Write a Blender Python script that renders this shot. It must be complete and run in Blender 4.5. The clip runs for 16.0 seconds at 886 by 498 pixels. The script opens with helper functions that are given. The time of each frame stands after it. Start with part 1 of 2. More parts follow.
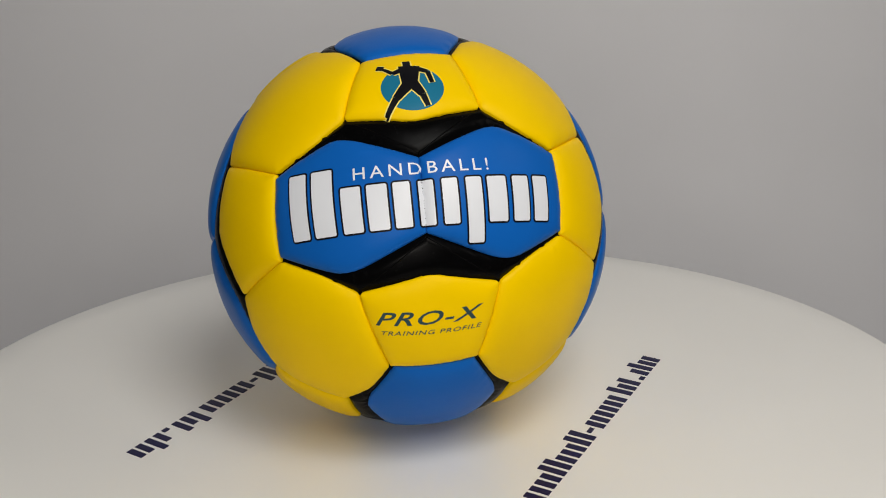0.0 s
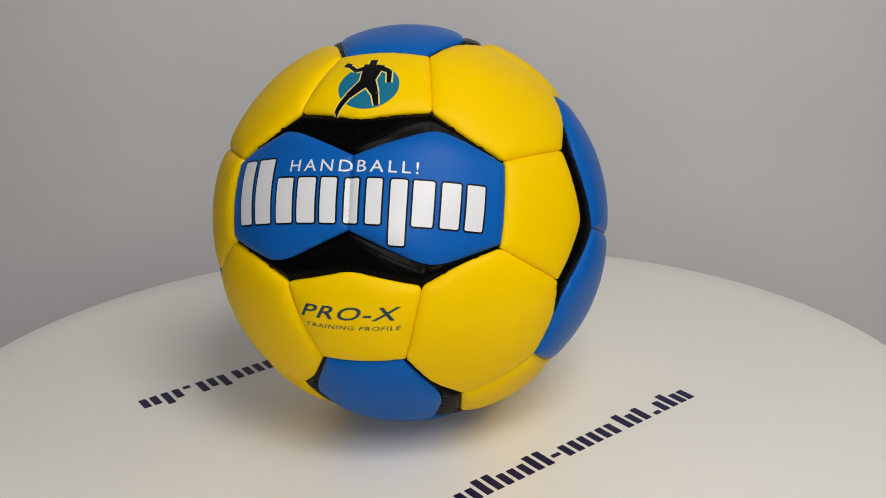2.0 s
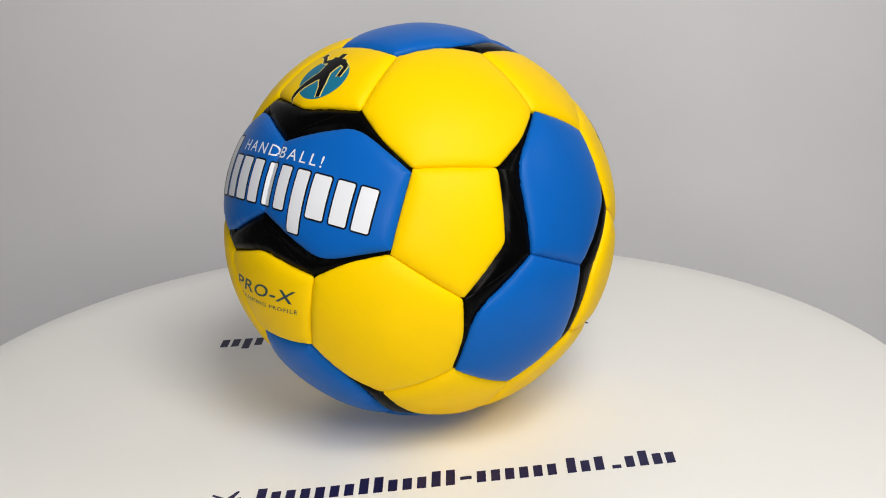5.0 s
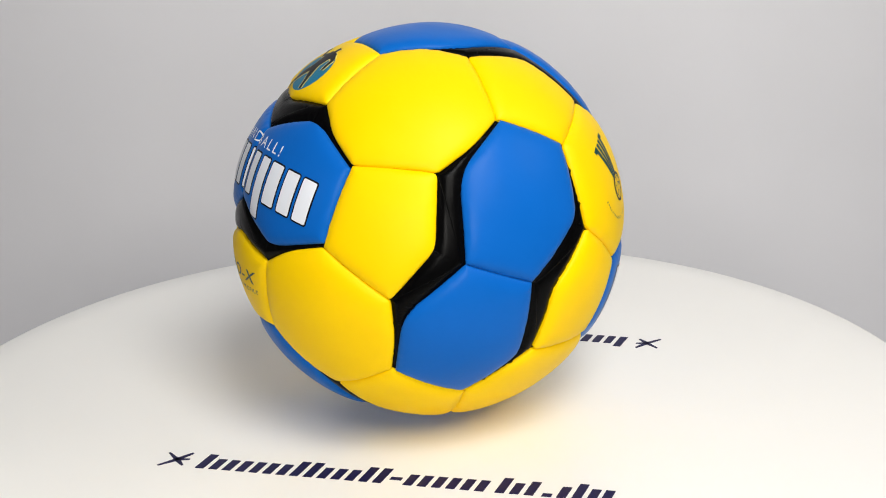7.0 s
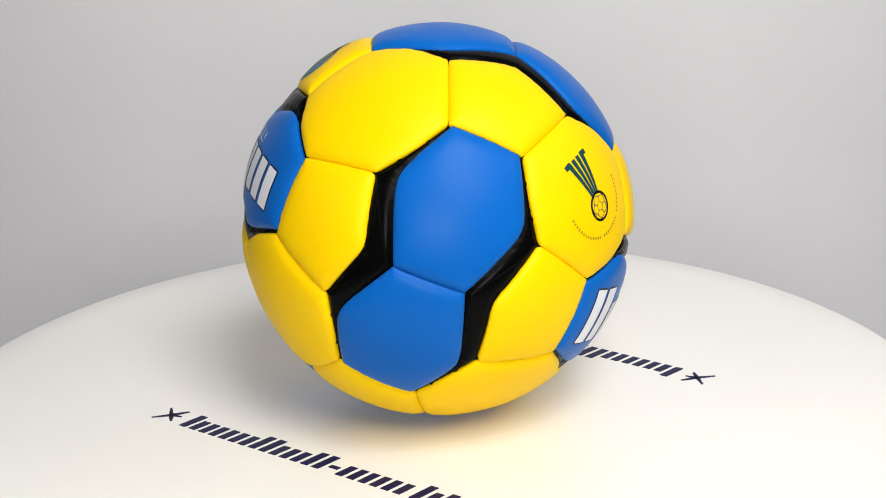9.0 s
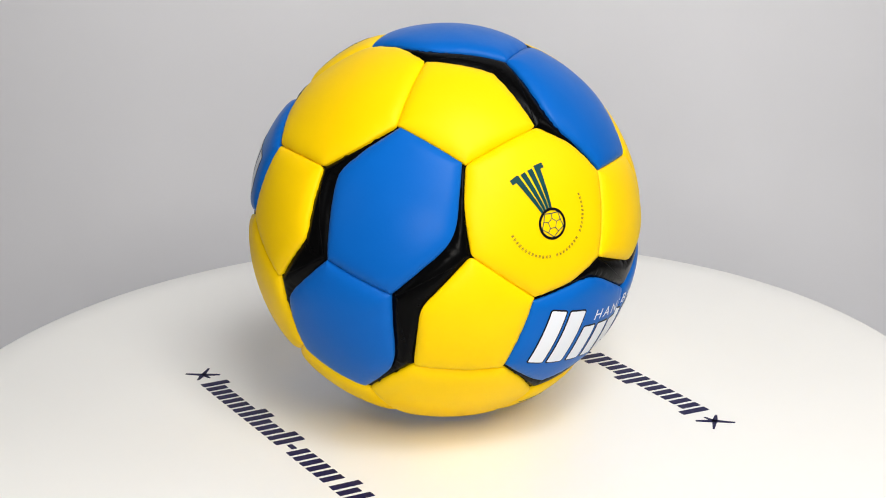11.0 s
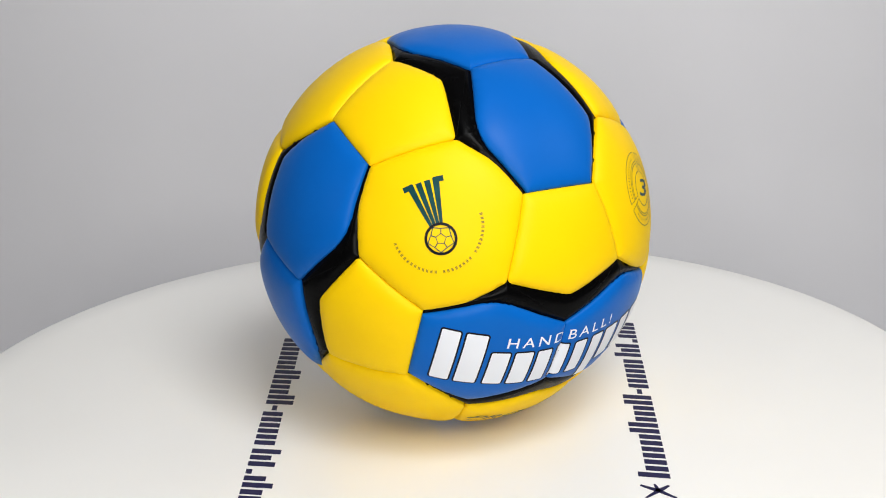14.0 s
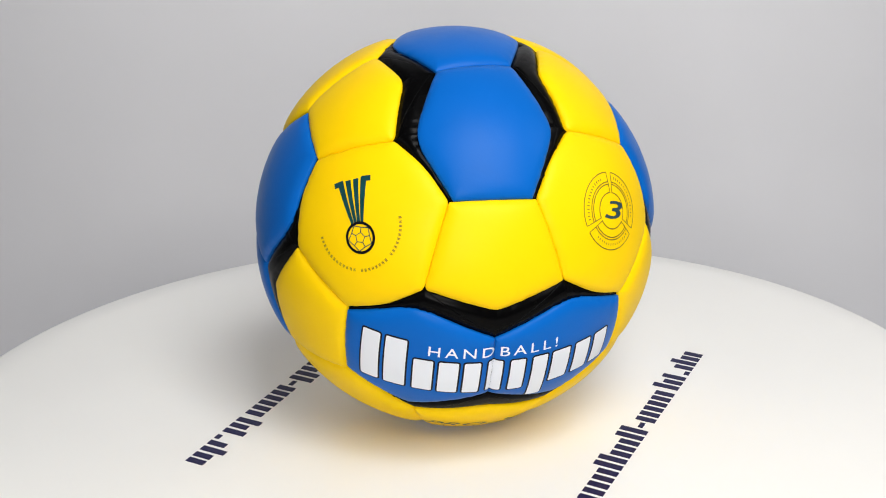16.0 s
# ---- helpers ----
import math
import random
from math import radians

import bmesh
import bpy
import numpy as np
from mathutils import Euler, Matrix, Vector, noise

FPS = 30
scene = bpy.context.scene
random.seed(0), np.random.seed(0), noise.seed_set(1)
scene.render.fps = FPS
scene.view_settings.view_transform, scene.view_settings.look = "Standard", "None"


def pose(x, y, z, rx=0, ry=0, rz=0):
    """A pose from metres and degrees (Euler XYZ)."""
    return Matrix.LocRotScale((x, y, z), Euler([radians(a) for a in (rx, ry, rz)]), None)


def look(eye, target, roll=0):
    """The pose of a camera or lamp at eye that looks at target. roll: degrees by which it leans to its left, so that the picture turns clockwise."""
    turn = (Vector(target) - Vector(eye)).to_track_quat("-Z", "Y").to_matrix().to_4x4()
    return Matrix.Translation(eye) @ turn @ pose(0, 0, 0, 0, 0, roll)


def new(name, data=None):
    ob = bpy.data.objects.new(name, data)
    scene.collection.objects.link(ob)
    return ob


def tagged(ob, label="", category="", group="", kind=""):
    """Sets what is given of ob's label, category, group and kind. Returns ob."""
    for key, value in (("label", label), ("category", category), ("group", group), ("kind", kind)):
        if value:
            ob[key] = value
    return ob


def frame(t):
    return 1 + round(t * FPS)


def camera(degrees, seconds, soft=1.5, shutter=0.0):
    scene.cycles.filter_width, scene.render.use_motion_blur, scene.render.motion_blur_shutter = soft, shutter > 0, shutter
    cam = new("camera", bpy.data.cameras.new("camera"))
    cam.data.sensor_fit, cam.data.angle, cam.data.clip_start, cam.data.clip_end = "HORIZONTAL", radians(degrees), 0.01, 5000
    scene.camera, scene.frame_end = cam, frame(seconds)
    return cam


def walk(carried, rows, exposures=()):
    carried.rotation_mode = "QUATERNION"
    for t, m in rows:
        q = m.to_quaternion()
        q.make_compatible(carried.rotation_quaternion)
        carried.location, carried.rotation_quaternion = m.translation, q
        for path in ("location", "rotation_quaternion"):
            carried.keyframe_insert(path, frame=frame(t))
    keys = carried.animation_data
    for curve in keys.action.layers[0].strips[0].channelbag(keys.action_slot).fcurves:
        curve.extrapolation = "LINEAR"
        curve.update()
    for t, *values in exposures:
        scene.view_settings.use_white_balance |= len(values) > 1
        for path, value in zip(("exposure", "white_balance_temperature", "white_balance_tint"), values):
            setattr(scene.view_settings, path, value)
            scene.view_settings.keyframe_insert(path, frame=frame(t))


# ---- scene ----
# ---------------------------------------------------------------- camera
cam = camera(35.36, 16.0, soft=1.0)
EYE = look((0.0, -0.6459, 0.2932), (0.0048, -0.0755, 0.1072), -1.634)
EXPOSURES = [(0.0, -0.58, 6950, 10), (2.0, -0.51, 6950, 10), (4.0, -0.29, 6880, 10), (5.2, -0.03, 6760, 10), (6.5, 0.16, 6700, 10), (9.0, 0.25, 6700, 10),
             (11.5, 0.20, 6630, 10), (13.0, 0.12, 6570, 10), (14.5, 0.10, 6560, 10), (16.0, 0.17, 6560, 10)]
walk(cam, [(0.0, EYE), (16.0, EYE)], EXPOSURES)

# ---------------------------------------------------------------- light
world = bpy.data.worlds.new("studio_air")
scene.world = world
world.use_nodes = True
world.node_tree.nodes["Background"].inputs[0].default_value = (0.9, 0.93, 1.0, 1)
world.node_tree.nodes["Background"].inputs[1].default_value = 0.03


def softbox(name, eye, target, w, h, watts, colour):
    lamp = bpy.data.lights.new(name, "AREA")
    lamp.shape, lamp.size, lamp.size_y = "RECTANGLE", w, h
    lamp.energy, lamp.color = watts, colour
    ob = new(name, lamp)
    ob.matrix_world = look(eye, target)
    return ob


softbox("key_softbox", (0.20, -0.62, 0.60), (-0.04, -0.14, 0.0), 0.38, 0.30, 3.0, (1.0, 0.97, 0.92))
softbox("side_softbox", (1.15, -0.22, 0.98), (0.0, -0.05, 0.0), 0.50, 0.50, 2.2, (1.0, 0.97, 0.93))
softbox("side_softbox", (-0.90, -0.50, 0.46), (0.0, -0.05, 0.0), 0.30, 0.30, 0.35, (0.97, 0.98, 1.0))
# unseen lamp added low in front to brighten the ball's underside and the disc
softbox("added_fill", (-0.02, -0.95, 0.31), (0, -0.10, 0.03), 0.35, 0.28, 3.5, (1.0, 0.97, 0.94))
# unseen overhead lamp added to brighten the backdrop, spilling onto the disc
softbox("added_backdrop_fill", (0.30, -0.62, 1.20), (0.02, 0.64, 0.50), 0.55, 0.4, 9.6, (0.96, 0.98, 1.0))

# ---------------------------------------------------------------- materials


def material(name, colour, rough=0.5, vary=0.06, scale=30.0, bump=0.0, bump_scale=400.0, spec=0.5, coat=0.0, rough_vary=0.08):
    m = bpy.data.materials.new(name)
    m.use_nodes = True
    nt = m.node_tree
    b = nt.nodes["Principled BSDF"]
    co = nt.nodes.new("ShaderNodeTexCoord")
    n1 = nt.nodes.new("ShaderNodeTexNoise")
    n1.inputs["Scale"].default_value = scale
    n1.inputs["Detail"].default_value = 6
    nt.links.new(co.outputs["Object"], n1.inputs["Vector"])
    ramp = nt.nodes.new("ShaderNodeMapRange")
    ramp.inputs[1].default_value, ramp.inputs[2].default_value = 0.3, 0.7
    ramp.inputs[3].default_value, ramp.inputs[4].default_value = 1 - vary, 1 + vary
    nt.links.new(n1.outputs["Fac"], ramp.inputs[0])
    mul = nt.nodes.new("ShaderNodeVectorMath")
    mul.operation = "SCALE"
    mul.inputs[0].default_value = colour
    nt.links.new(ramp.outputs[0], mul.inputs["Scale"])
    nt.links.new(mul.outputs[0], b.inputs["Base Color"])
    n2 = nt.nodes.new("ShaderNodeTexNoise")
    n2.inputs["Scale"].default_value = scale * 4
    n2.inputs["Detail"].default_value = 4
    nt.links.new(co.outputs["Object"], n2.inputs["Vector"])
    r2 = nt.nodes.new("ShaderNodeMapRange")
    r2.inputs[3].default_value, r2.inputs[4].default_value = rough - rough_vary, rough + rough_vary
    nt.links.new(n2.outputs["Fac"], r2.inputs[0])
    nt.links.new(r2.outputs[0], b.inputs["Roughness"])
    b.inputs["Specular IOR Level"].default_value = spec
    b.inputs["Coat Weight"].default_value = coat
    b.inputs["Coat Roughness"].default_value = 0.3
    if bump:
        n3 = nt.nodes.new("ShaderNodeTexNoise")
        n3.inputs["Scale"].default_value = bump_scale
        n3.inputs["Detail"].default_value = 5
        nt.links.new(co.outputs["Object"], n3.inputs["Vector"])
        bp = nt.nodes.new("ShaderNodeBump")
        bp.inputs["Strength"].default_value = bump
        bp.inputs["Distance"].default_value = 0.001
        nt.links.new(n3.outputs["Fac"], bp.inputs["Height"])
        nt.links.new(bp.outputs[0], b.inputs["Normal"])
    return m


YELLOW = material("yellow_leather", (0.90, 0.585, 0.002), 0.44, 0.03, 25, 0.05, 900, spec=0.09)
BLUE = material("blue_leather", (0.001, 0.108, 0.45), 0.37, 0.04, 25, 0.05, 900, spec=0.09)
# cyan-tinted sheen stands in for the backdrop's reflection at grazing angles
BLUE.node_tree.nodes["Principled BSDF"].inputs["Sheen Weight"].default_value = 0.05
BLUE.node_tree.nodes["Principled BSDF"].inputs["Sheen Tint"].default_value = (0.55, 0.95, 1.0, 1)
BLUE.node_tree.nodes["Principled BSDF"].inputs["Sheen Roughness"].default_value = 0.35
BLACK = material("black_leather", (0.0016, 0.0016, 0.0018), 0.25, 0.15, 40, 0.04, 500, spec=0.045)
WHITE_INK = material("white_ink", (0.74, 0.77, 0.83), 0.38, 0.02, 40)
BLACK_INK = material("black_ink", (0.004, 0.004, 0.006), 0.42, 0.1, 60, spec=0.12)
TEAL_INK = material("teal_ink", (0.006, 0.16, 0.28), 0.42, 0.05, 60, spec=0.15)
GREEN_INK = material("green_ink", (0.006, 0.050, 0.055), 0.42, 0.25, 180, spec=0.12)
SLATE_INK = material("slate_ink", (0.030, 0.065, 0.075), 0.42, 0.1, 60, spec=0.12)
OLIVE_INK = material("olive_ink", (0.17, 0.125, 0.008), 0.45, 0.1, 60)
PALE_INK = material("pale_yellow_ink", (0.87, 0.72, 0.16), 0.42, 0.03, 60)
NAVY_INK = material("navy_ink", (0.011, 0.010, 0.055), 0.45, 0.1, 60, spec=0.15)
TURNTABLE_WHITE = material("white_laminate", (0.84, 0.835, 0.81), 0.30, 0.012, 9, rough_vary=0.015)
BACKDROP_GREY = material("grey_backdrop", (0.82, 0.82, 0.845), 0.85, 0.03, 3, 0.05, 300, spec=0.2)
# mid-grey, set for how much light the unseen room throws back
ROOM_BOUNCE = material("unseen_room_grey", (0.30, 0.30, 0.31), 0.8, 0.03, 2, 0.1, 120, spec=0.2)
BASE_GREY = material("base_plastic", (0.10, 0.10, 0.11), 0.5, 0.06, 20)

# ---------------------------------------------------------------- builders


def mesh_object(name, verts, faces, mat, parent=None, label="", smooth=True):
    me = bpy.data.meshes.new(name)
    me.from_pydata([tuple(float(c) for c in v) for v in verts], [], [tuple(int(i) for i in f) for f in faces])
    me.materials.append(mat)
    me.update()
    if smooth:
        me.polygons.foreach_set("use_smooth", [True] * len(me.polygons))
    ob = new(name, me)
    if parent:
        ob.parent = parent
    if label:
        tagged(ob, label)
    return ob


def box(name, lo, hi, mat, parent=None):
    v = [(x, y, z) for z in (lo[2], hi[2]) for y in (lo[1], hi[1]) for x in (lo[0], hi[0])]
    f = [(0, 2, 3, 1), (4, 5, 7, 6), (0, 1, 5, 4), (2, 6, 7, 3), (0, 4, 6, 2), (1, 3, 7, 5)]
    return mesh_object(name, v, f, mat, parent, smooth=False)


def lathe(name, profile, mat, parent=None, centre=(0, 0), n=160):
    """A turned solid from (radius, height) pairs that begin and end on the axis."""
    v, f = [], []
    for r, z in profile:
        for k in range(n):
            a = 2 * math.pi * k / n
            v.append((centre[0] + r * math.cos(a), centre[1] + r * math.sin(a), z))
    for i in range(len(profile) - 1):
        for k in range(n):
            k2 = (k + 1) % n
            f.append((i * n + k, i * n + k2, (i + 1) * n + k2, (i + 1) * n + k))
    f.append(tuple(range(n - 1, -1, -1)))
    f.append(tuple((len(profile) - 1) * n + k for k in range(n)))
    return mesh_object(name, v, f, mat, parent)


# ---------------------------------------------------------------- the studio
FLOOR_Z = -0.42


def backdrop():
    """A grey sheet that runs under the turntable and sweeps up behind it."""
    back, rad, high, front, half = 0.66, 0.14, 1.55, -1.3, 1.45
    line = [(front, FLOOR_Z), (-0.4, FLOOR_Z), (back - rad, FLOOR_Z)]
    for k in range(1, 25):
        a = math.pi / 2 * k / 24
        line.append((back - rad + rad * math.sin(a), FLOOR_Z + rad - rad * math.cos(a)))
    line += [(back, 0.6), (back, 1.0), (back, high)]
    v, f = [], []
    n = len(line)
    for off in (0.0, 0.004):
        for (y, z) in line:
            for x in (-half, half):
                v.append((x, y + off, z - off))
    for i in range(n - 1):
        f.append((2 * i, 2 * i + 1, 2 * i + 3, 2 * i + 2))
        j = 2 * n + 2 * i
        f.append((j, j + 2, j + 3, j + 1))
        f.append((2 * i, 2 * i + 2, j + 2, j))
        f.append((2 * i + 1, j + 1, j + 3, 2 * i + 3))
    f.append((0, 2 * n, 2 * n + 1, 1))
    f.append((2 * n - 2, 2 * n - 1, 4 * n - 1, 4 * n - 2))
    ob = mesh_object("backdrop", v, f, BACKDROP_GREY)
    tagged(ob, "plain light grey studio backdrop sweeping up behind the turntable", "backdrop", kind="structure")


# unseen shell added round the set to close it and shape bounced light
def room():
    x, y0, y1, top, bottom, t = 1.5, -1.45, 0.78, 1.62, FLOOR_Z - 0.006, 0.08
    for name, lo, hi, cat in (
            ("wall_west", (-x - t, y0, bottom), (-x, y1, top), "wall"),
            ("wall_east", (x, y0, bottom), (x + t, y1, top), "wall"),
            ("wall_south", (-x - t, y0 - t, bottom), (x + t, y0, top), "wall"),
            ("wall_north", (-x - t, y1, bottom), (x + t, y1 + t, top), "wall"),
            ("floor", (-x - t, y0 - t, bottom - t), (x + t, y1 + t, bottom), "floor"),
            ("ceiling", (-x - t, y0 - t, top), (x + t, y1 + t, top + t), "ceiling")):
        ob = box(name, lo, hi, ROOM_BOUNCE)
        tagged(ob, "plain grey unseen studio " + cat, cat, kind="structure")


backdrop()
room()

# ---------------------------------------------------------------- turntable
TURN = 11.045            # degrees a second, clockwise from above
DISC = (-0.0053, -0.0052)
DISC_R = 0.2626


def turntable():
    top = tagged(new("turntable"), "round glossy white turntable disc with two rows of navy print", "turntable")
    prof = [(0.0005, -0.018), (DISC_R - 0.002, -0.018), (DISC_R, -0.016), (DISC_R, -0.0018), (DISC_R - 0.0006, -0.0005),
            (DISC_R - 0.002, 0.0), (DISC_R - 0.02, 0.0), (0.0005, 0.0)]
    lathe("disc", prof, TURNTABLE_WHITE, top, DISC, 220)
    return top


def display_stand():
    base = tagged(new("display_stand"), "dark grey plastic motor stand under the white disc", "stand")
    z = FLOOR_Z
    lathe("foot", [(0.0005, z), (0.13, z), (0.132, z + 0.003), (0.13, z + 0.03), (0.0005, z + 0.03)], BASE_GREY, base, n=96)
    lathe("column", [(0.0005, z + 0.03), (0.07, z + 0.03), (0.066, -0.022), (0.10, -0.0185), (0.0005, -0.0185)], BASE_GREY, base, n=96)


TABLE = turntable()
display_stand()

# the print on the disc: a pictogram and a row of blocks as wide and tall as the characters
ROW = [("h", 0.60), ("a", 0.60), ("n", 0.60), ("d", 0.60), ("b", 0.60), ("a", 0.60), ("l", 0.30), ("l", 0.30), ("-", 0.35), ("m", 0.90),
       ("a", 0.60), ("r", 0.42), ("k", 0.60), ("t", 0.36), (".", 0.30), ("d", 0.60), ("e", 0.58)]
LENGTH, TALL = 0.1945, 0.0141


def block(kind, w):
    """Plain upright bars for one character of advance w; heights in parts of the tall letters."""
    g, xh, st = 0.055, 0.72, 0.19
    if kind == "-":
        return [[(g, 0.28), (w - g, 0.28), (w - g, 0.46), (g, 0.46)]]
    if kind == ".":
        return [[(g, 0), (w - g, 0), (w - g, 0.2), (g, 0.2)]]
    if kind == "l":
        return [[(g, 0), (w - g, 0), (w - g, 1), (g, 1)]]
    count = {"m": 3, "r": 1, "t": 1}.get(kind, 2)
    starts = [g] if count == 1 else [g + k * (w - 2 * g - st) / (count - 1) for k in range(count)]
    tall = {"h": 0, "b": 0, "k": 0, "d": 1}.get(kind, -1)
    out = []
    for k, x in enumerate(starts):
        top = 1.0 if k == tall else 0.9 if kind == "t" else xh
        out.append([(x, 0), (x + st, 0), (x + st, top), (x, top)])
    return out


def disc_print(origin, heading):
    c, s = math.cos(radians(heading)), math.sin(radians(heading))
    total = sum(w for _, w in ROW)

    def put(a, b):
        a += 0.17 * b
        return (origin[0] + a * c - b * s, origin[1] + a * s + b * c)

    def slab(name, polys, label=""):
        v, f = [], []
        for poly in polys:
            k, n = len(v), len(poly)
            for z in (-0.0002, 0.0003):
                v += [(*put(a, b), z) for a, b in poly]
            f.append(tuple(range(k + n, k + 2 * n)))
            f += [(k + i, k + (i + 1) % n, k + n + (i + 1) % n, k + n + i) for i in range(n)]
        return mesh_object(name, v, f, NAVY_INK, TABLE, label, smooth=False)

    x, unit = 0.0, LENGTH / total
    for kind, w in ROW:
        slab("printed_block", [[((x + a) * unit, b * TALL) for a, b in poly] for poly in block(kind, w)])
        x += w
    arms = []
    for deg, long, wide in ((62, 0.0085, 0.0030), (140, 0.0095, 0.0022), (232, 0.0090, 0.0026), (318, 0.0075, 0.0026), (12, 0.0060, 0.0022)):
        ca, sa = math.cos(radians(deg)), math.sin(radians(deg))
        arms.append([(-0.0115 + u * ca - w * sa, 0.0065 + u * sa + w * ca) for u, w in
                     ((0, -wide / 2), (long, -wide / 5), (long, wide / 5), (0, wide / 2))])
    slab("printed_pictogram", arms, "navy star-like printed pictogram")


disc_print((0.0356, -0.1251), 63.6)
disc_print((-0.0552, 0.1252), 241.2)

# ---------------------------------------------------------------- the ball
R_OUT, R_EDGE, R_LINING = 0.0966, 0.0932, 0.0922
PHI = (1 + 5 ** 0.5) / 2
BALL_AT = Matrix(((0.99347, -0.06782, 0.09175, -0.0113), (0.11182, 0.41942, -0.90088, 0.0012), (0.02261, 0.90526, 0.42426, 0.0942), (0, 0, 0, 1)))
DOWN_ROW = np.array(BALL_AT[2][:3])
ICO = np.array([p for s1 in (1, -1) for s2 in (1, -1) for p in ((0, s1, s2 * PHI), (s1, s2 * PHI, 0), (s2 * PHI, 0, s1))])


def unit(v):
    v = np.asarray(v, float)
    return v / np.linalg.norm(v, axis=-1, keepdims=True)


class Panel:
    """A panel of the ball in the plane that touches its middle: corners are great-circle corners."""

    def __init__(self, centre, corners, colour):
        self.c, self.colour = unit(centre), colour
        up = np.array([0, 0, 1.0]) if abs(self.c[2]) < 0.9 else np.array([0, 1.0, 0])
        self.u = unit(np.cross(up, self.c))
        self.v = np.cross(self.c, self.u)
        flat = [self.flat(p) for p in corners]
        order = sorted(range(len(flat)), key=lambda i: math.atan2(flat[i][1], flat[i][0]))
        self.corners = [corners[i] for i in order]
        self.true = np.array([flat[i] for i in order])
        self.line = None

    def flat(self, d):
        d = np.asarray(d)
        k = d @ self.c
        return np.stack([d @ self.u / k, d @ self.v / k], -1) * R_OUT

    def lift(self, q):
        q = np.asarray(q) / R_OUT
        return unit(self.c + q[..., :1] * self.u + q[..., 1:] * self.v)


def to_line(q, poly):
    """Distance of points q to a closed line."""
    a, b = poly, np.roll(poly, -1, 0)
    ab = b - a
    best = np.full(len(q), 9.0)
    for k in range(len(a)):
        t = np.clip(((q - a[k]) @ ab[k]) / (ab[k] @ ab[k] + 1e-15), 0, 1)
        best = np.minimum(best, np.linalg.norm(q - a[k] - t[:, None] * ab[k], axis=1))
    return best


def inside(q, poly):
    a, b = poly, np.roll(poly, -1, 0)
    res = np.zeros(len(q), bool)
    for k in range(len(a)):
        cond = (a[k][1] > q[:, 1]) != (b[k][1] > q[:, 1])
        with np.errstate(divide="ignore", invalid="ignore"):
            x = (b[k][0] - a[k][0]) * (q[:, 1] - a[k][1]) / (b[k][1] - a[k][1]) + a[k][0]
        res ^= cond & (q[:, 0] < x)
    return res


def blended(q, sides, p):
    """A soft least distance of points q to the straight sides of a convex polygon, without ridges along its diagonals."""
    a, b = sides, np.roll(sides, -1, 0)
    total = np.zeros(len(q))
    for k in range(len(a)):
        t = (b[k] - a[k]) / np.linalg.norm(b[k] - a[k])
        total += np.maximum((q - a[k]) @ np.array([-t[1], t[0]]), 1e-5) ** -p
    return total ** (-1 / p)


def puff(q, sides, low, high):
    """The height of a stuffed panel at the points q: a quick rounded rise from the rim, then a slow swell."""
    t, s = np.clip(blended(q, sides, 6) / 0.0065, 0, 1), np.clip(blended(q, sides, 1.5) / 0.0150, 0, 1)
    return low + (high - low) * (0.52 * np.sqrt(1 - (1 - t) ** 2) + 0.48 * (1 - (1 - s) ** 2))


def rounded(poly, soft):
    """The polygon as a fine closed line, with the corners in soft cut to an arc of that share of their sides."""
    out, n = [], len(poly)
    for i in range(n):
        p, a, b = poly[i], poly[i - 1], poly[(i + 1) % n]
        k = soft.get(i, 0.02)
        s, e = p + (a - p) * k, p + (b - p) * k
        for t in np.linspace(0, 1, 7):
            out.append((1 - t) ** 2 * s + 2 * t * (1 - t) * p + t * t * e)
        k2 = soft.get((i + 1) % n, 0.02)
        nxt = b + (p - b) * k2
        for t in np.linspace(0, 1, 22)[1:-1]:
            out.append(e + (nxt - e) * t)
    return np.array(out)


# hand-stitched seams: how far some corners sit from the regular solid, in thousandths of the radius (round the ball, towards its pole)
STITCHED = {0: (-30, 3), 1: (8, 1), 2: (1, 10), 3: (4, 9), 4: (8, 28), 5: (3, -28), 6: (-16, -13), 7: (-8, -5), 8: (13, -4), 9: (-14, 15),
            10: (4, 8), 11: (-3, 11), 12: (22, 1), 14: (-20, -12), 15: (2, 9), 20: (2, 8), 21: (1, -18), 25: (6, 8), 26: (7, -17),
            27: (16, -18), 28: (-1, 10), 30: (-2, 12), 32: (12, 3), 34: (2, -11), 36: (14, 26), 40: (-10, -16), 43: (1, 18),
            44: (-8, -11), 55: (26, -3)}


def stitched(d, k):
    east = unit(np.cross((0, 0, 1.0), d))
    a, b = STITCHED.get(k, (0, 0))
    return unit(d + east * a / 1000 + np.cross(d, east) * b / 1000)


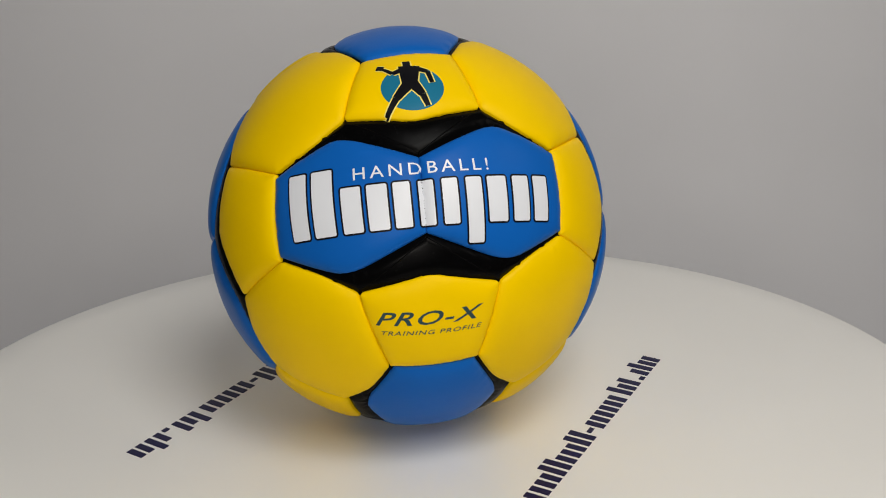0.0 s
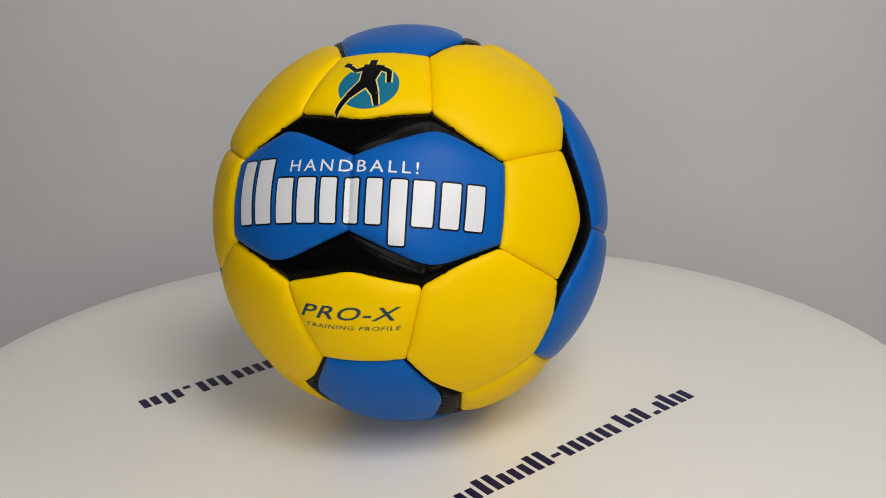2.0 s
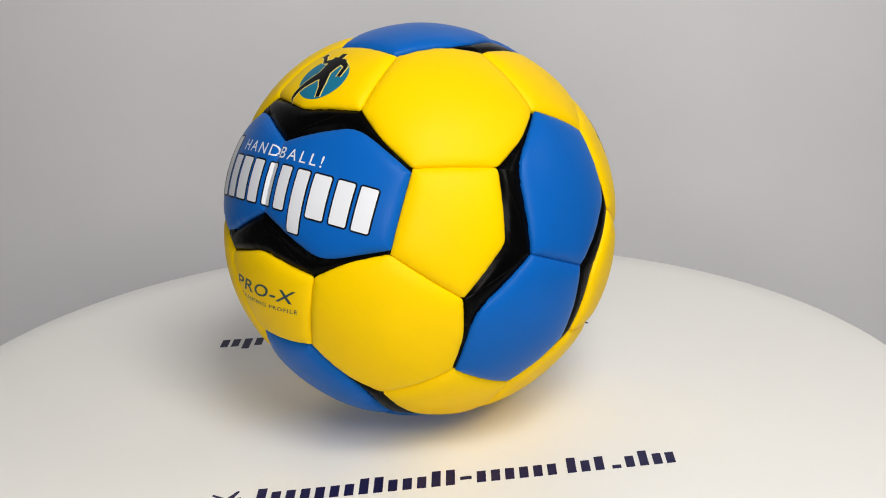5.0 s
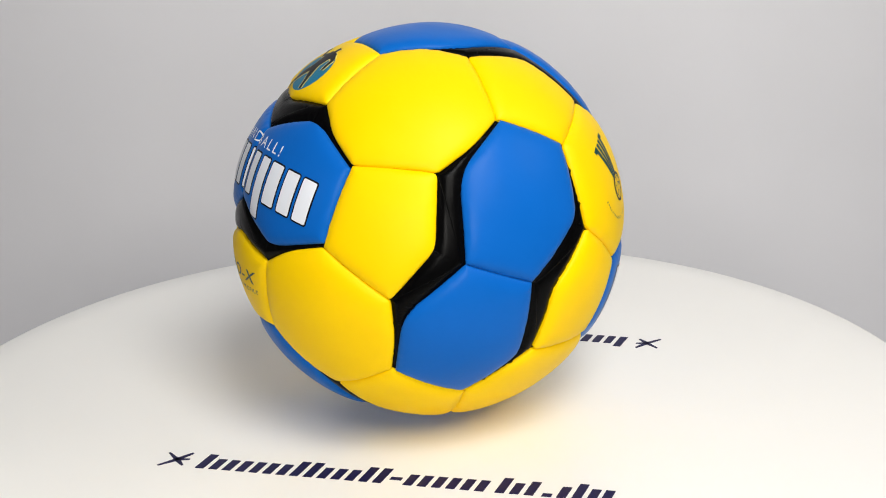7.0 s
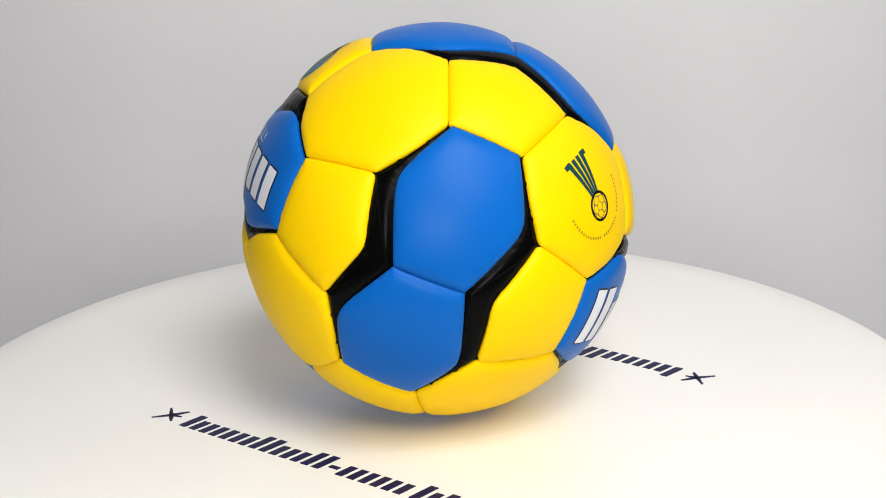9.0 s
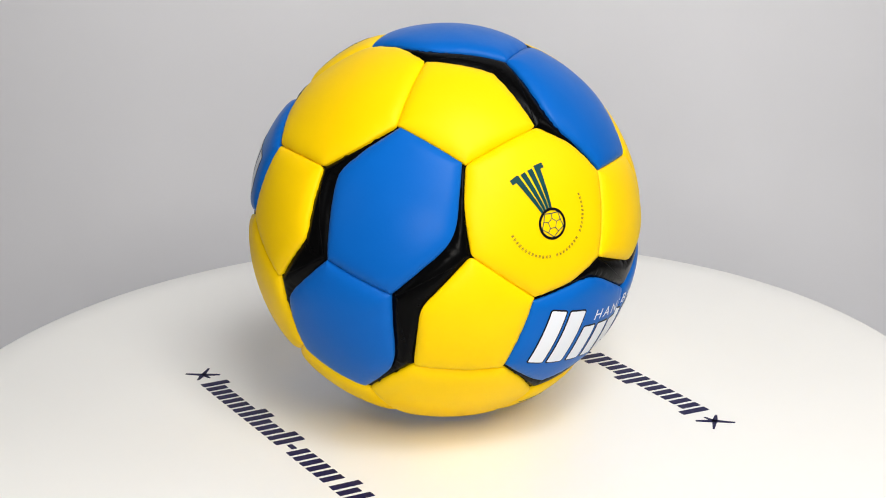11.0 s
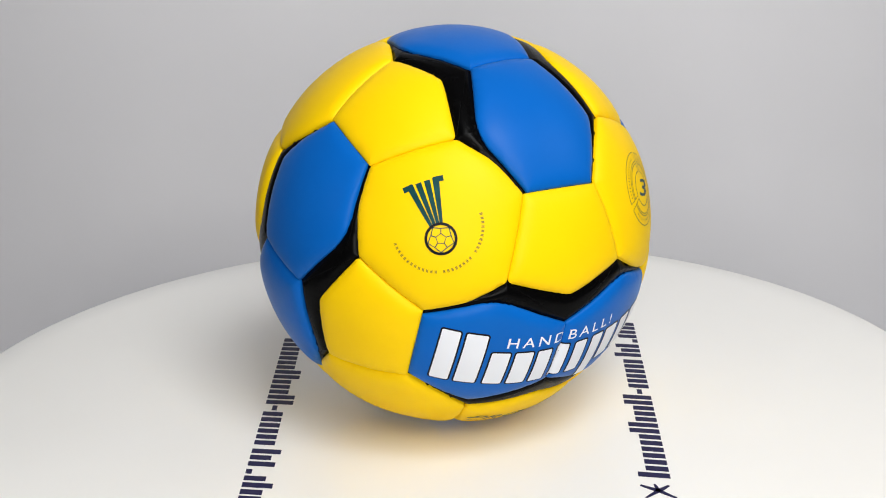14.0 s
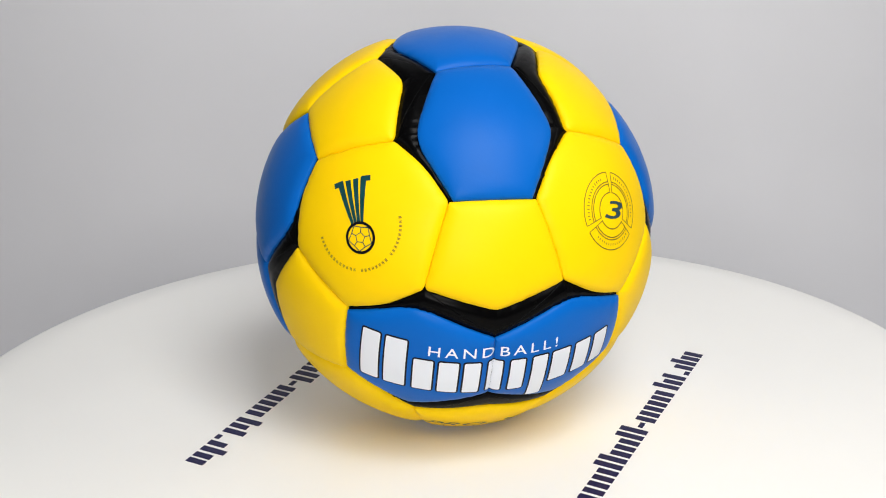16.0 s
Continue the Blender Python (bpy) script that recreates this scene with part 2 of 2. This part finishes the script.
def make_panels():
    edges = [(i, j) for i in range(12) for j in range(12) if i != j and abs(np.linalg.norm(ICO[i] - ICO[j]) - 2) < 1e-6]
    third = {(i, j): stitched(unit(2 * ICO[i] + ICO[j]), k) for k, (i, j) in enumerate(edges)}
    panels = []
    axis = lambda d: np.max(np.abs(d)) > 0.999
    waist = {(i, j) for i, j in edges if axis(unit(ICO[i] + ICO[j]))}
    for i in range(12):
        nb = [j for a, j in edges if a == i]
        pan = Panel(ICO[i], [third[i, j] for j in nb], "yellow")
        tip = third[[(a, b) for a, b in waist if a == i][0]]
        k = [n for n, c in enumerate(pan.corners) if np.allclose(c, tip)][0]
        poly = pan.true.copy()
        mid = (poly[k - 1] + poly[(k + 1) % 5]) / 2
        poly[k] = mid + (0.31 if tip[2] > 0.9 else 0.44) * (poly[k] - mid)
        pan.line, pan.sides = rounded(poly, {k: 0.16, (k + 1) % 5: 0.09, (k + 4) % 5: 0.09}), poly
        panels.append(pan)
    for i in range(12):
        for j in range(i + 1, 12):
            for k in range(j + 1, 12):
                if (i, j) in third and (j, k) in third and (i, k) in third:
                    tri = (i, j, k)
                    corners = [third[a, b] for a in tri for b in tri if a != b]
                    shared = [(a, b) for a in tri for b in tri if (a, b) in waist]
                    pan = Panel(ICO[i] + ICO[j] + ICO[k], corners, "blue" if shared else "yellow")
                    poly, soft = pan.true.copy(), {}
                    if shared:
                        ends = [n for n, c in enumerate(pan.corners) if any(np.allclose(c, third[s]) for s in shared)]
                        if ends == [0, 5]:
                            ends = [5, 0]
                        e1, e0 = ends[1], ends[0]
                        for e, step in ((e1, 1), (e0, -1)):
                            q, o = (e + step) % 6, (e + 2 * step) % 6
                            poly[q] = pan.true[q] + 0.26 * (pan.true[o] - pan.true[q]) + 0.19 * (pan.true[e] - pan.true[q])
                            soft[q] = 0.30
                            poly[e] = pan.true[e] + 0.05 * (pan.true[e1 if e == e0 else e0] - pan.true[e])
                            poly[o] = pan.true[o] + 0.05 * (pan.true[(o + step) % 6] - pan.true[o])
                    else:
                        # the yellow hexagons swell outward along the black grooves
                        home = [int(np.argmax(ICO @ c)) for c in pan.corners]
                        swollen = []
                        for n in range(6):
                            soft[len(swollen)] = 0.10
                            swollen.append(poly[n])
                            if home[n] != home[(n + 1) % 6]:
                                mid = (poly[n] + poly[(n + 1) % 6]) / 2
                                soft[len(swollen)] = 0.48
                                swollen.append(mid * (1 + 0.0028 / np.linalg.norm(mid)))
                        poly = np.array(swollen)
                    pan.line, pan.sides = rounded(poly, soft), poly
                    panels.append(pan)
    return panels


def uneven(d, rim):
    """Hand-stitched unevenness in metres: slow dents all over, fine puckers near the rim of a panel."""
    slow = np.array([noise.noise(Vector(p) * 2.6) for p in d])
    fine = np.array([noise.noise(Vector(p) * 34.0) for p in d])
    return 0.0006 * slow + 0.0004 * fine * np.exp(-rim / 0.0030)


def settle(v):
    """Flattens the skin where the ball's weight rests on the disc."""
    deep = 0.0002 - (v @ DOWN_ROW + BALL_AT[2][3])
    return v + np.outer(np.clip(deep, 0, None), DOWN_ROW)


def panel_mesh(line, sides, pan, low, high, skirt):
    rings = [0.0, 0.15, 0.3, 0.45, 0.58, 0.68, 0.76, 0.83, 0.885, 0.925, 0.955, 0.975, 0.99, 1.0]
    n = len(line)
    middle = line.mean(0)
    pts = np.concatenate([[middle]] + [middle + (line - middle) * s for s in rings[1:]])
    rim, d = to_line(pts, line), pan.lift(pts)
    v = d * (puff(pts, sides, low, high) + uneven(d, rim))[:, None]
    v = settle(np.concatenate([v, pan.lift(line) * skirt]))
    f = [(0, 1 + k, 1 + (k + 1) % n) for k in range(n)]
    for i in range(len(rings) - 1):
        a, b = 1 + i * n, 1 + (i + 1) * n
        f += [(a + k, b + k, b + (k + 1) % n, a + (k + 1) % n) for k in range(n)]
    return v, f


PANELS = make_panels()
RIMS = np.concatenate([pan.lift(pan.line) for pan in PANELS])


def gap(d):
    """How far each direction in d lies from the nearest rim, in metres, where no panel covers it; 0 under a panel."""
    free = np.ones(len(d), bool)
    for pan in PANELS:
        near = np.where(d @ pan.c > 0.85)[0]
        free[near[inside(pan.flat(d[near]), pan.line)]] = False
    out = np.zeros(len(d))
    at = np.where(free)[0]
    for k in range(0, len(at), 2000):
        out[at[k:k + 2000]] = np.arccos(np.clip((d[at[k:k + 2000]] @ RIMS.T).max(1), -1, 1)) * R_OUT
    return out


def lining_height(d):
    """The black leather in the grooves swells a little towards the middle of each groove."""
    t = np.clip(gap(d) / 0.0042, 0, 1)
    return R_LINING + 0.0021 * t * (2 - t)


def surface(d):
    """The radius of the ball's skin in the directions d."""
    d = unit(d)
    out = lining_height(d)
    for pan in PANELS:
        near = np.where(d @ pan.c > 0.85)[0]
        if len(near):
            q = pan.flat(d[near])
            ok = inside(q, pan.line)
            if ok.any():
                rim = to_line(q[ok], pan.line)
                out[near[ok]] = puff(q[ok], pan.sides, R_EDGE, R_OUT) + uneven(d[near[ok]], rim)
    return out


BALL = tagged(new("handball"), "yellow and blue leather handball with black seams on a white turntable", "ball")
for pan in PANELS:
    v, f = panel_mesh(pan.line, pan.sides, pan, R_EDGE, R_OUT, R_LINING - 0.001)
    pan.ob = mesh_object("panel", v, f, YELLOW if pan.colour == "yellow" else BLUE, BALL,
                         "puffed yellow leather panel" if pan.colour == "yellow" else "puffed blue leather panel")
    v, f = panel_mesh(rounded(pan.true, {}), pan.true, pan, R_LINING, R_LINING + 0.0001, R_LINING - 0.002)
    top = len(v) - len(rounded(pan.true, {}))
    d = unit(v[:top])
    v[:top] = settle(d * lining_height(d)[:, None])
    mesh_object("lining", v, f, BLACK, BALL, "sunken glossy black leather between the panels")

# ---------------------------------------------------------------- print on the ball


def print_on_ball(name, tris, centre, right, mat, lift=0.00012, parent=None, label="", fine=0.0022):
    """Lays flat triangles (metres, x to the right, y up) on the skin round a middle direction."""
    c = Vector(unit(centre))
    rt = Vector(right)
    rt = (rt - c * rt.dot(c)).normalized()
    up = c.cross(rt)
    bm = bmesh.new()
    seen = {}
    for tri in tris:
        vs = []
        for x, y in tri:
            key = (round(x, 6), round(y, 6))
            if key not in seen:
                seen[key] = bm.verts.new((x, y, 0))
            vs.append(seen[key])
        if len(set(vs)) == len(vs) and not bm.faces.get(vs):
            bm.faces.new(vs)
    bmesh.ops.triangulate(bm, faces=bm.faces[:])
    for _ in range(7):
        long = [e for e in bm.edges if e.calc_length() > fine]
        if not long:
            break
        bmesh.ops.subdivide_edges(bm, edges=long, cuts=1)
        bmesh.ops.triangulate(bm, faces=bm.faces[:])
    flat = np.array([v.co[:2] for v in bm.verts])
    a, b = flat[:, 0] / R_OUT, flat[:, 1] / R_OUT
    d = (np.outer(np.sin(a) * np.cos(b), rt) + np.outer(np.sin(b), up) + np.outer(np.cos(a) * np.cos(b), c))
    v = unit(d) * (surface(d) + lift)[:, None]
    bm.verts.index_update()
    faces = [[q.index for q in fc.verts] for fc in bm.faces]
    bm.free()
    fixed = []
    for fc in faces:
        p0, p1, p2 = v[fc[0]], v[fc[1]], v[fc[2]]
        fixed.append(fc if np.dot(np.cross(p1 - p0, p2 - p0), p0) > 0 else fc[::-1])
    return mesh_object(name, v, fixed, mat, parent or BALL, label)


def words(text, width, height, slant=0.0, heavy=0.0, space=1.0):
    """The text in Blender's own font as flat triangles, stretched to a width and height about its middle."""
    cu = bpy.data.curves.new("words", "FONT")
    cu.body, cu.align_x, cu.offset, cu.space_character = text, "CENTER", heavy, space
    cu.resolution_u = 3
    ob = new("words", cu)
    me = ob.to_mesh()
    pts = np.array([v.co[:2] for v in me.vertices])
    lo, hi = pts.min(0), pts.max(0)
    pts = (pts - (lo + hi) / 2) / (hi - lo) * (width, height)
    pts[:, 0] += slant * pts[:, 1]
    tris = [[tuple(pts[i]) for i in p.vertices] for p in me.polygons]
    ob.to_mesh_clear()
    bpy.data.objects.remove(ob)
    bpy.data.curves.remove(cu)
    return tris


def shift(tris, x, y):
    return [[(a + x, b + y) for a, b in t] for t in tris]


def fan(poly):
    m = (sum(p[0] for p in poly) / len(poly), sum(p[1] for p in poly) / len(poly))
    return [[m, poly[i], poly[(i + 1) % len(poly)]] for i in range(len(poly))]


def soft_box(x0, y0, x1, y1, r, lean=0.0):
    out = []
    for cx, cy, a0 in ((x1 - r, y1 - r, 0), (x0 + r, y1 - r, 90), (x0 + r, y0 + r, 180), (x1 - r, y0 + r, 270)):
        for k in range(6):
            a = radians(a0 + 18 * k)
            px, py = cx + r * math.cos(a), cy + r * math.sin(a)
            out.append((px + lean * (py - y0), py))
    return out


def ring(cx, cy, r0, r1, a0=0, a1=360, n=48):
    t = []
    for k in range(n):
        b0, b1 = radians(a0 + (a1 - a0) * k / n), radians(a0 + (a1 - a0) * (k + 1) / n)
        p = [(cx + r * math.cos(b), cy + r * math.sin(b)) for r, b in ((r0, b0), (r1, b0), (r1, b1), (r0, b1))]
        t += [[p[0], p[1], p[2]], [p[0], p[2], p[3]]]
    return t


def bar(x0, y0, x1, y1, w0, w1=None):
    w1 = w0 if w1 is None else w1
    dx, dy = x1 - x0, y1 - y0
    n = math.hypot(dx, dy)
    nx, ny = -dy / n / 2, dx / n / 2
    a, b, c, d = (x0 + nx * w0, y0 + ny * w0), (x1 + nx * w1, y1 + ny * w1), (x1 - nx * w1, y1 - ny * w1), (x0 - nx * w0, y0 - ny * w0)
    return [[a, d, c], [a, c, b]]


def brand_blocks(centre, right):
    """A row of plain white bars with dark rims in place of the maker's name, under a line of small capitals."""
    lo, mid, top = -0.0135, 0.0060, 0.0150
    bars = [(-0.0600, -0.0515, lo, top), (-0.0488, -0.0390, lo, top), (-0.0355, -0.0268, lo, mid), (-0.0242, -0.0155, lo, mid),
            (-0.0130, -0.0058, lo, mid), (-0.0022, 0.0042, lo, mid), (0.0078, 0.0145, lo, mid),
            (0.0182, 0.0252, -0.0222, mid), (0.0278, 0.0368, lo, mid), (0.0400, 0.0482, lo, mid), (0.0510, 0.0590, lo, mid)]
    for x0, x1, y0, y1 in bars:
        for grow, mat, lift, name in ((0.0008, BLACK_INK, 0.00010, "brand_rim"), (0.0, WHITE_INK, 0.00022, "brand_bar")):
            t = fan(soft_box(x0 - grow, y0 - grow, x1 + grow, y1 + grow, 0.0008 + grow))
            print_on_ball(name, t, centre, right, mat, lift, label="white printed bar" if name == "brand_bar" else "thin dark printed rim", fine=0.0007 if abs(x0 + x1) < 0.004 else 0.0016)
    print_on_ball("lettering", shift(words("HANDBALL!", 0.0590, 0.0054, 0.0, 0.004, 1.35), 0.0, 0.0115), centre, right, WHITE_INK, 0.00015, label="small white printed capitals")


brand_blocks((0, 0, 1), (1, 0, 0))
brand_blocks((0, 0, -1), (-1, 0, 0))


def model_lettering(centre, right):
    print_on_ball("lettering", shift(words("PRO-X", 0.0440, 0.0066, 0.6, 0.012, 1.1), -0.001, -0.0004), centre, right, SLATE_INK, label="slanted slate-grey printed letters")
    print_on_ball("lettering", shift(words("TRAINING PROFILE", 0.0440, 0.0022, 0.4, 0.006, 1.15), -0.0008, -0.0074), centre, right, SLATE_INK, label="slanted slate-grey printed letters")


model_lettering((0, -0.5257, 0.8507), (1, 0, 0))
model_lettering((0, -0.5257, -0.8507), (-1, 0, 0))


def sport_emblem(centre, right):
    """A teal disc crossed by plain black strokes with pale rims."""
    print_on_ball("emblem_disc", fan([(0.0003 + 0.0138 * math.cos(radians(7.5 * k)), 0.0128 * math.sin(radians(7.5 * k))) for k in range(48)]), centre, right, TEAL_INK, 0.0001, label="round teal printed patch")
    strokes = [(-0.0007, 0.0128, -0.0007, 0.0168, 0.0034, 0.0034), (-0.0142, 0.0143, -0.0110, 0.0132, 0.0030, 0.0030),
               (-0.0120, 0.0135, -0.0075, 0.0090, 0.0016, 0.0022), (-0.0075, 0.0090, -0.0020, 0.0112, 0.0024, 0.0034),
               (0.0002, 0.0132, -0.0008, 0.0000, 0.0096, 0.0064), (0.0020, 0.0116, 0.0080, 0.0090, 0.0036, 0.0024),
               (0.0080, 0.0090, 0.0092, 0.0020, 0.0024, 0.0020), (-0.0014, 0.0012, -0.0075, -0.0062, 0.0056, 0.0034),
               (-0.0075, -0.0062, -0.0133, -0.0150, 0.0030, 0.0020), (0.0008, 0.0012, 0.0042, -0.0048, 0.0054, 0.0034),
               (0.0042, -0.0048, 0.0060, -0.0108, 0.0030, 0.0022)]
    for grow, mat, lift, name in ((0.0012, PALE_INK, 0.00018, "emblem_rim"), (0.0, BLACK_INK, 0.00028, "emblem_stroke")):
        for x0, y0, x1, y1, w0, w1 in strokes:
            print_on_ball(name, bar(x0, y0, x1, y1, w0 + grow, w1 + grow), centre, right, mat, lift)


sport_emblem((0.006, 0.512, 0.859), (1, 0, 0))


def federation_emblem(centre, right):
    """Four flared green bars over a small ball in a ring, with an arc of tiny unreadable bars."""
    for x1, w in ((-0.0060, 0.0030), (-0.0020, 0.0027), (0.0020, 0.0027), (0.0060, 0.0030)):
        print_on_ball("emblem_bar", bar(x1 * 0.38, 0.0065, x1, 0.0255, 0.0014, w), centre, right, GREEN_INK)
    print_on_ball("emblem_bar", bar(-0.0092, 0.0243, -0.0048, 0.0248, 0.0024), centre, right, GREEN_INK, 0.0002)
    print_on_ball("emblem_bar", bar(0.0048, 0.0248, 0.0092, 0.0243, 0.0024), centre, right, GREEN_INK, 0.0002)
    print_on_ball("emblem_ring", ring(0, 0.0, 0.0058, 0.0070), centre, right, BLACK_INK, 0.0002)
    web = ring(0, 0.0, 0.0021, 0.0025, 0, 360, 5)
    for k in range(5):
        a = radians(72 * k)
        web += bar(0.0023 * math.cos(a), 0.0023 * math.sin(a), 0.0045 * math.cos(a), 0.0045 * math.sin(a), 0.0004)
        for s in (-36, 36):
            b = a + radians(s)
            web += bar(0.0045 * math.cos(a), 0.0045 * math.sin(a), 0.0058 * math.cos(b), 0.0058 * math.sin(b), 0.0004)
    print_on_ball("emblem_web", web, centre, right, SLATE_INK, 0.00018)
    ticks = []
    for k in range(33):
        if k in (13, 22):
            continue
        a = radians(184 + k * 5.4)
        for r0, r1, off in ((0.0188, 0.0202, 0.0), (0.0188, 0.0202, 1.6)):
            a2 = a + radians(off)
            ticks += bar(r0 * math.cos(a2), 0.0055 + r0 * math.sin(a2), r1 * math.cos(a2), 0.0055 + r1 * math.sin(a2), 0.0003)
        ticks += bar(0.0195 * math.cos(a), 0.0055 + 0.0195 * math.sin(a), 0.0195 * math.cos(a2), 0.0055 + 0.0195 * math.sin(a2), 0.0003)
    print_on_ball("fine_print", ticks, centre, right, OLIVE_INK, label="arc of tiny olive print")


federation_emblem((0.5762, 0.5308, -0.6215), (-0.7947, 0.5082, -0.3319))


def size_mark(centre, right):
    lines = []
    for a0, a1 in ((98, 208), (218, 328), (338, 448)):
        for r in (0.0170, 0.0126, 0.0115, 0.0078):
            lines += ring(0, 0, r, r + 0.00045, a0, a1, 24)
        for a in (a0, a1):
            c, s = math.cos(radians(a)), math.sin(radians(a))
            lines += bar(0.0078 * c, 0.0078 * s, 0.0170 * c, 0.0170 * s, 0.0004)
    for k in range(60):
        if k % 20 in (0, 1, 2, 18, 19):
            continue
        a = radians(98 + 6 * k)
        lines += bar(0.0142 * math.cos(a), 0.0142 * math.sin(a), 0.0154 * math.cos(a), 0.0154 * math.sin(a), 0.0004)
    print_on_ball("size_ring", lines, centre, right, OLIVE_INK, label="thin olive printed rings")
    print_on_ball("size_number", shift(words("3", 0.0100, 0.0082, 0.45, 0.012), 0.0018, 0.0004), centre, right, SLATE_INK, 0.0002)


size_mark((-0.5773, 0.5702, -0.5845), (-0.8251, -0.4588, 0.3297))

# ---------------------------------------------------------------- movement


def motions():
    times = [0.5 * k for k in range(33)]
    walk(TABLE, [(t, pose(0, 0, 0, 0, 0, -TURN * t)) for t in times])
    walk(BALL, [(t, pose(0, 0, 0, 0, 0, -TURN * t) @ BALL_AT) for t in times])


motions()
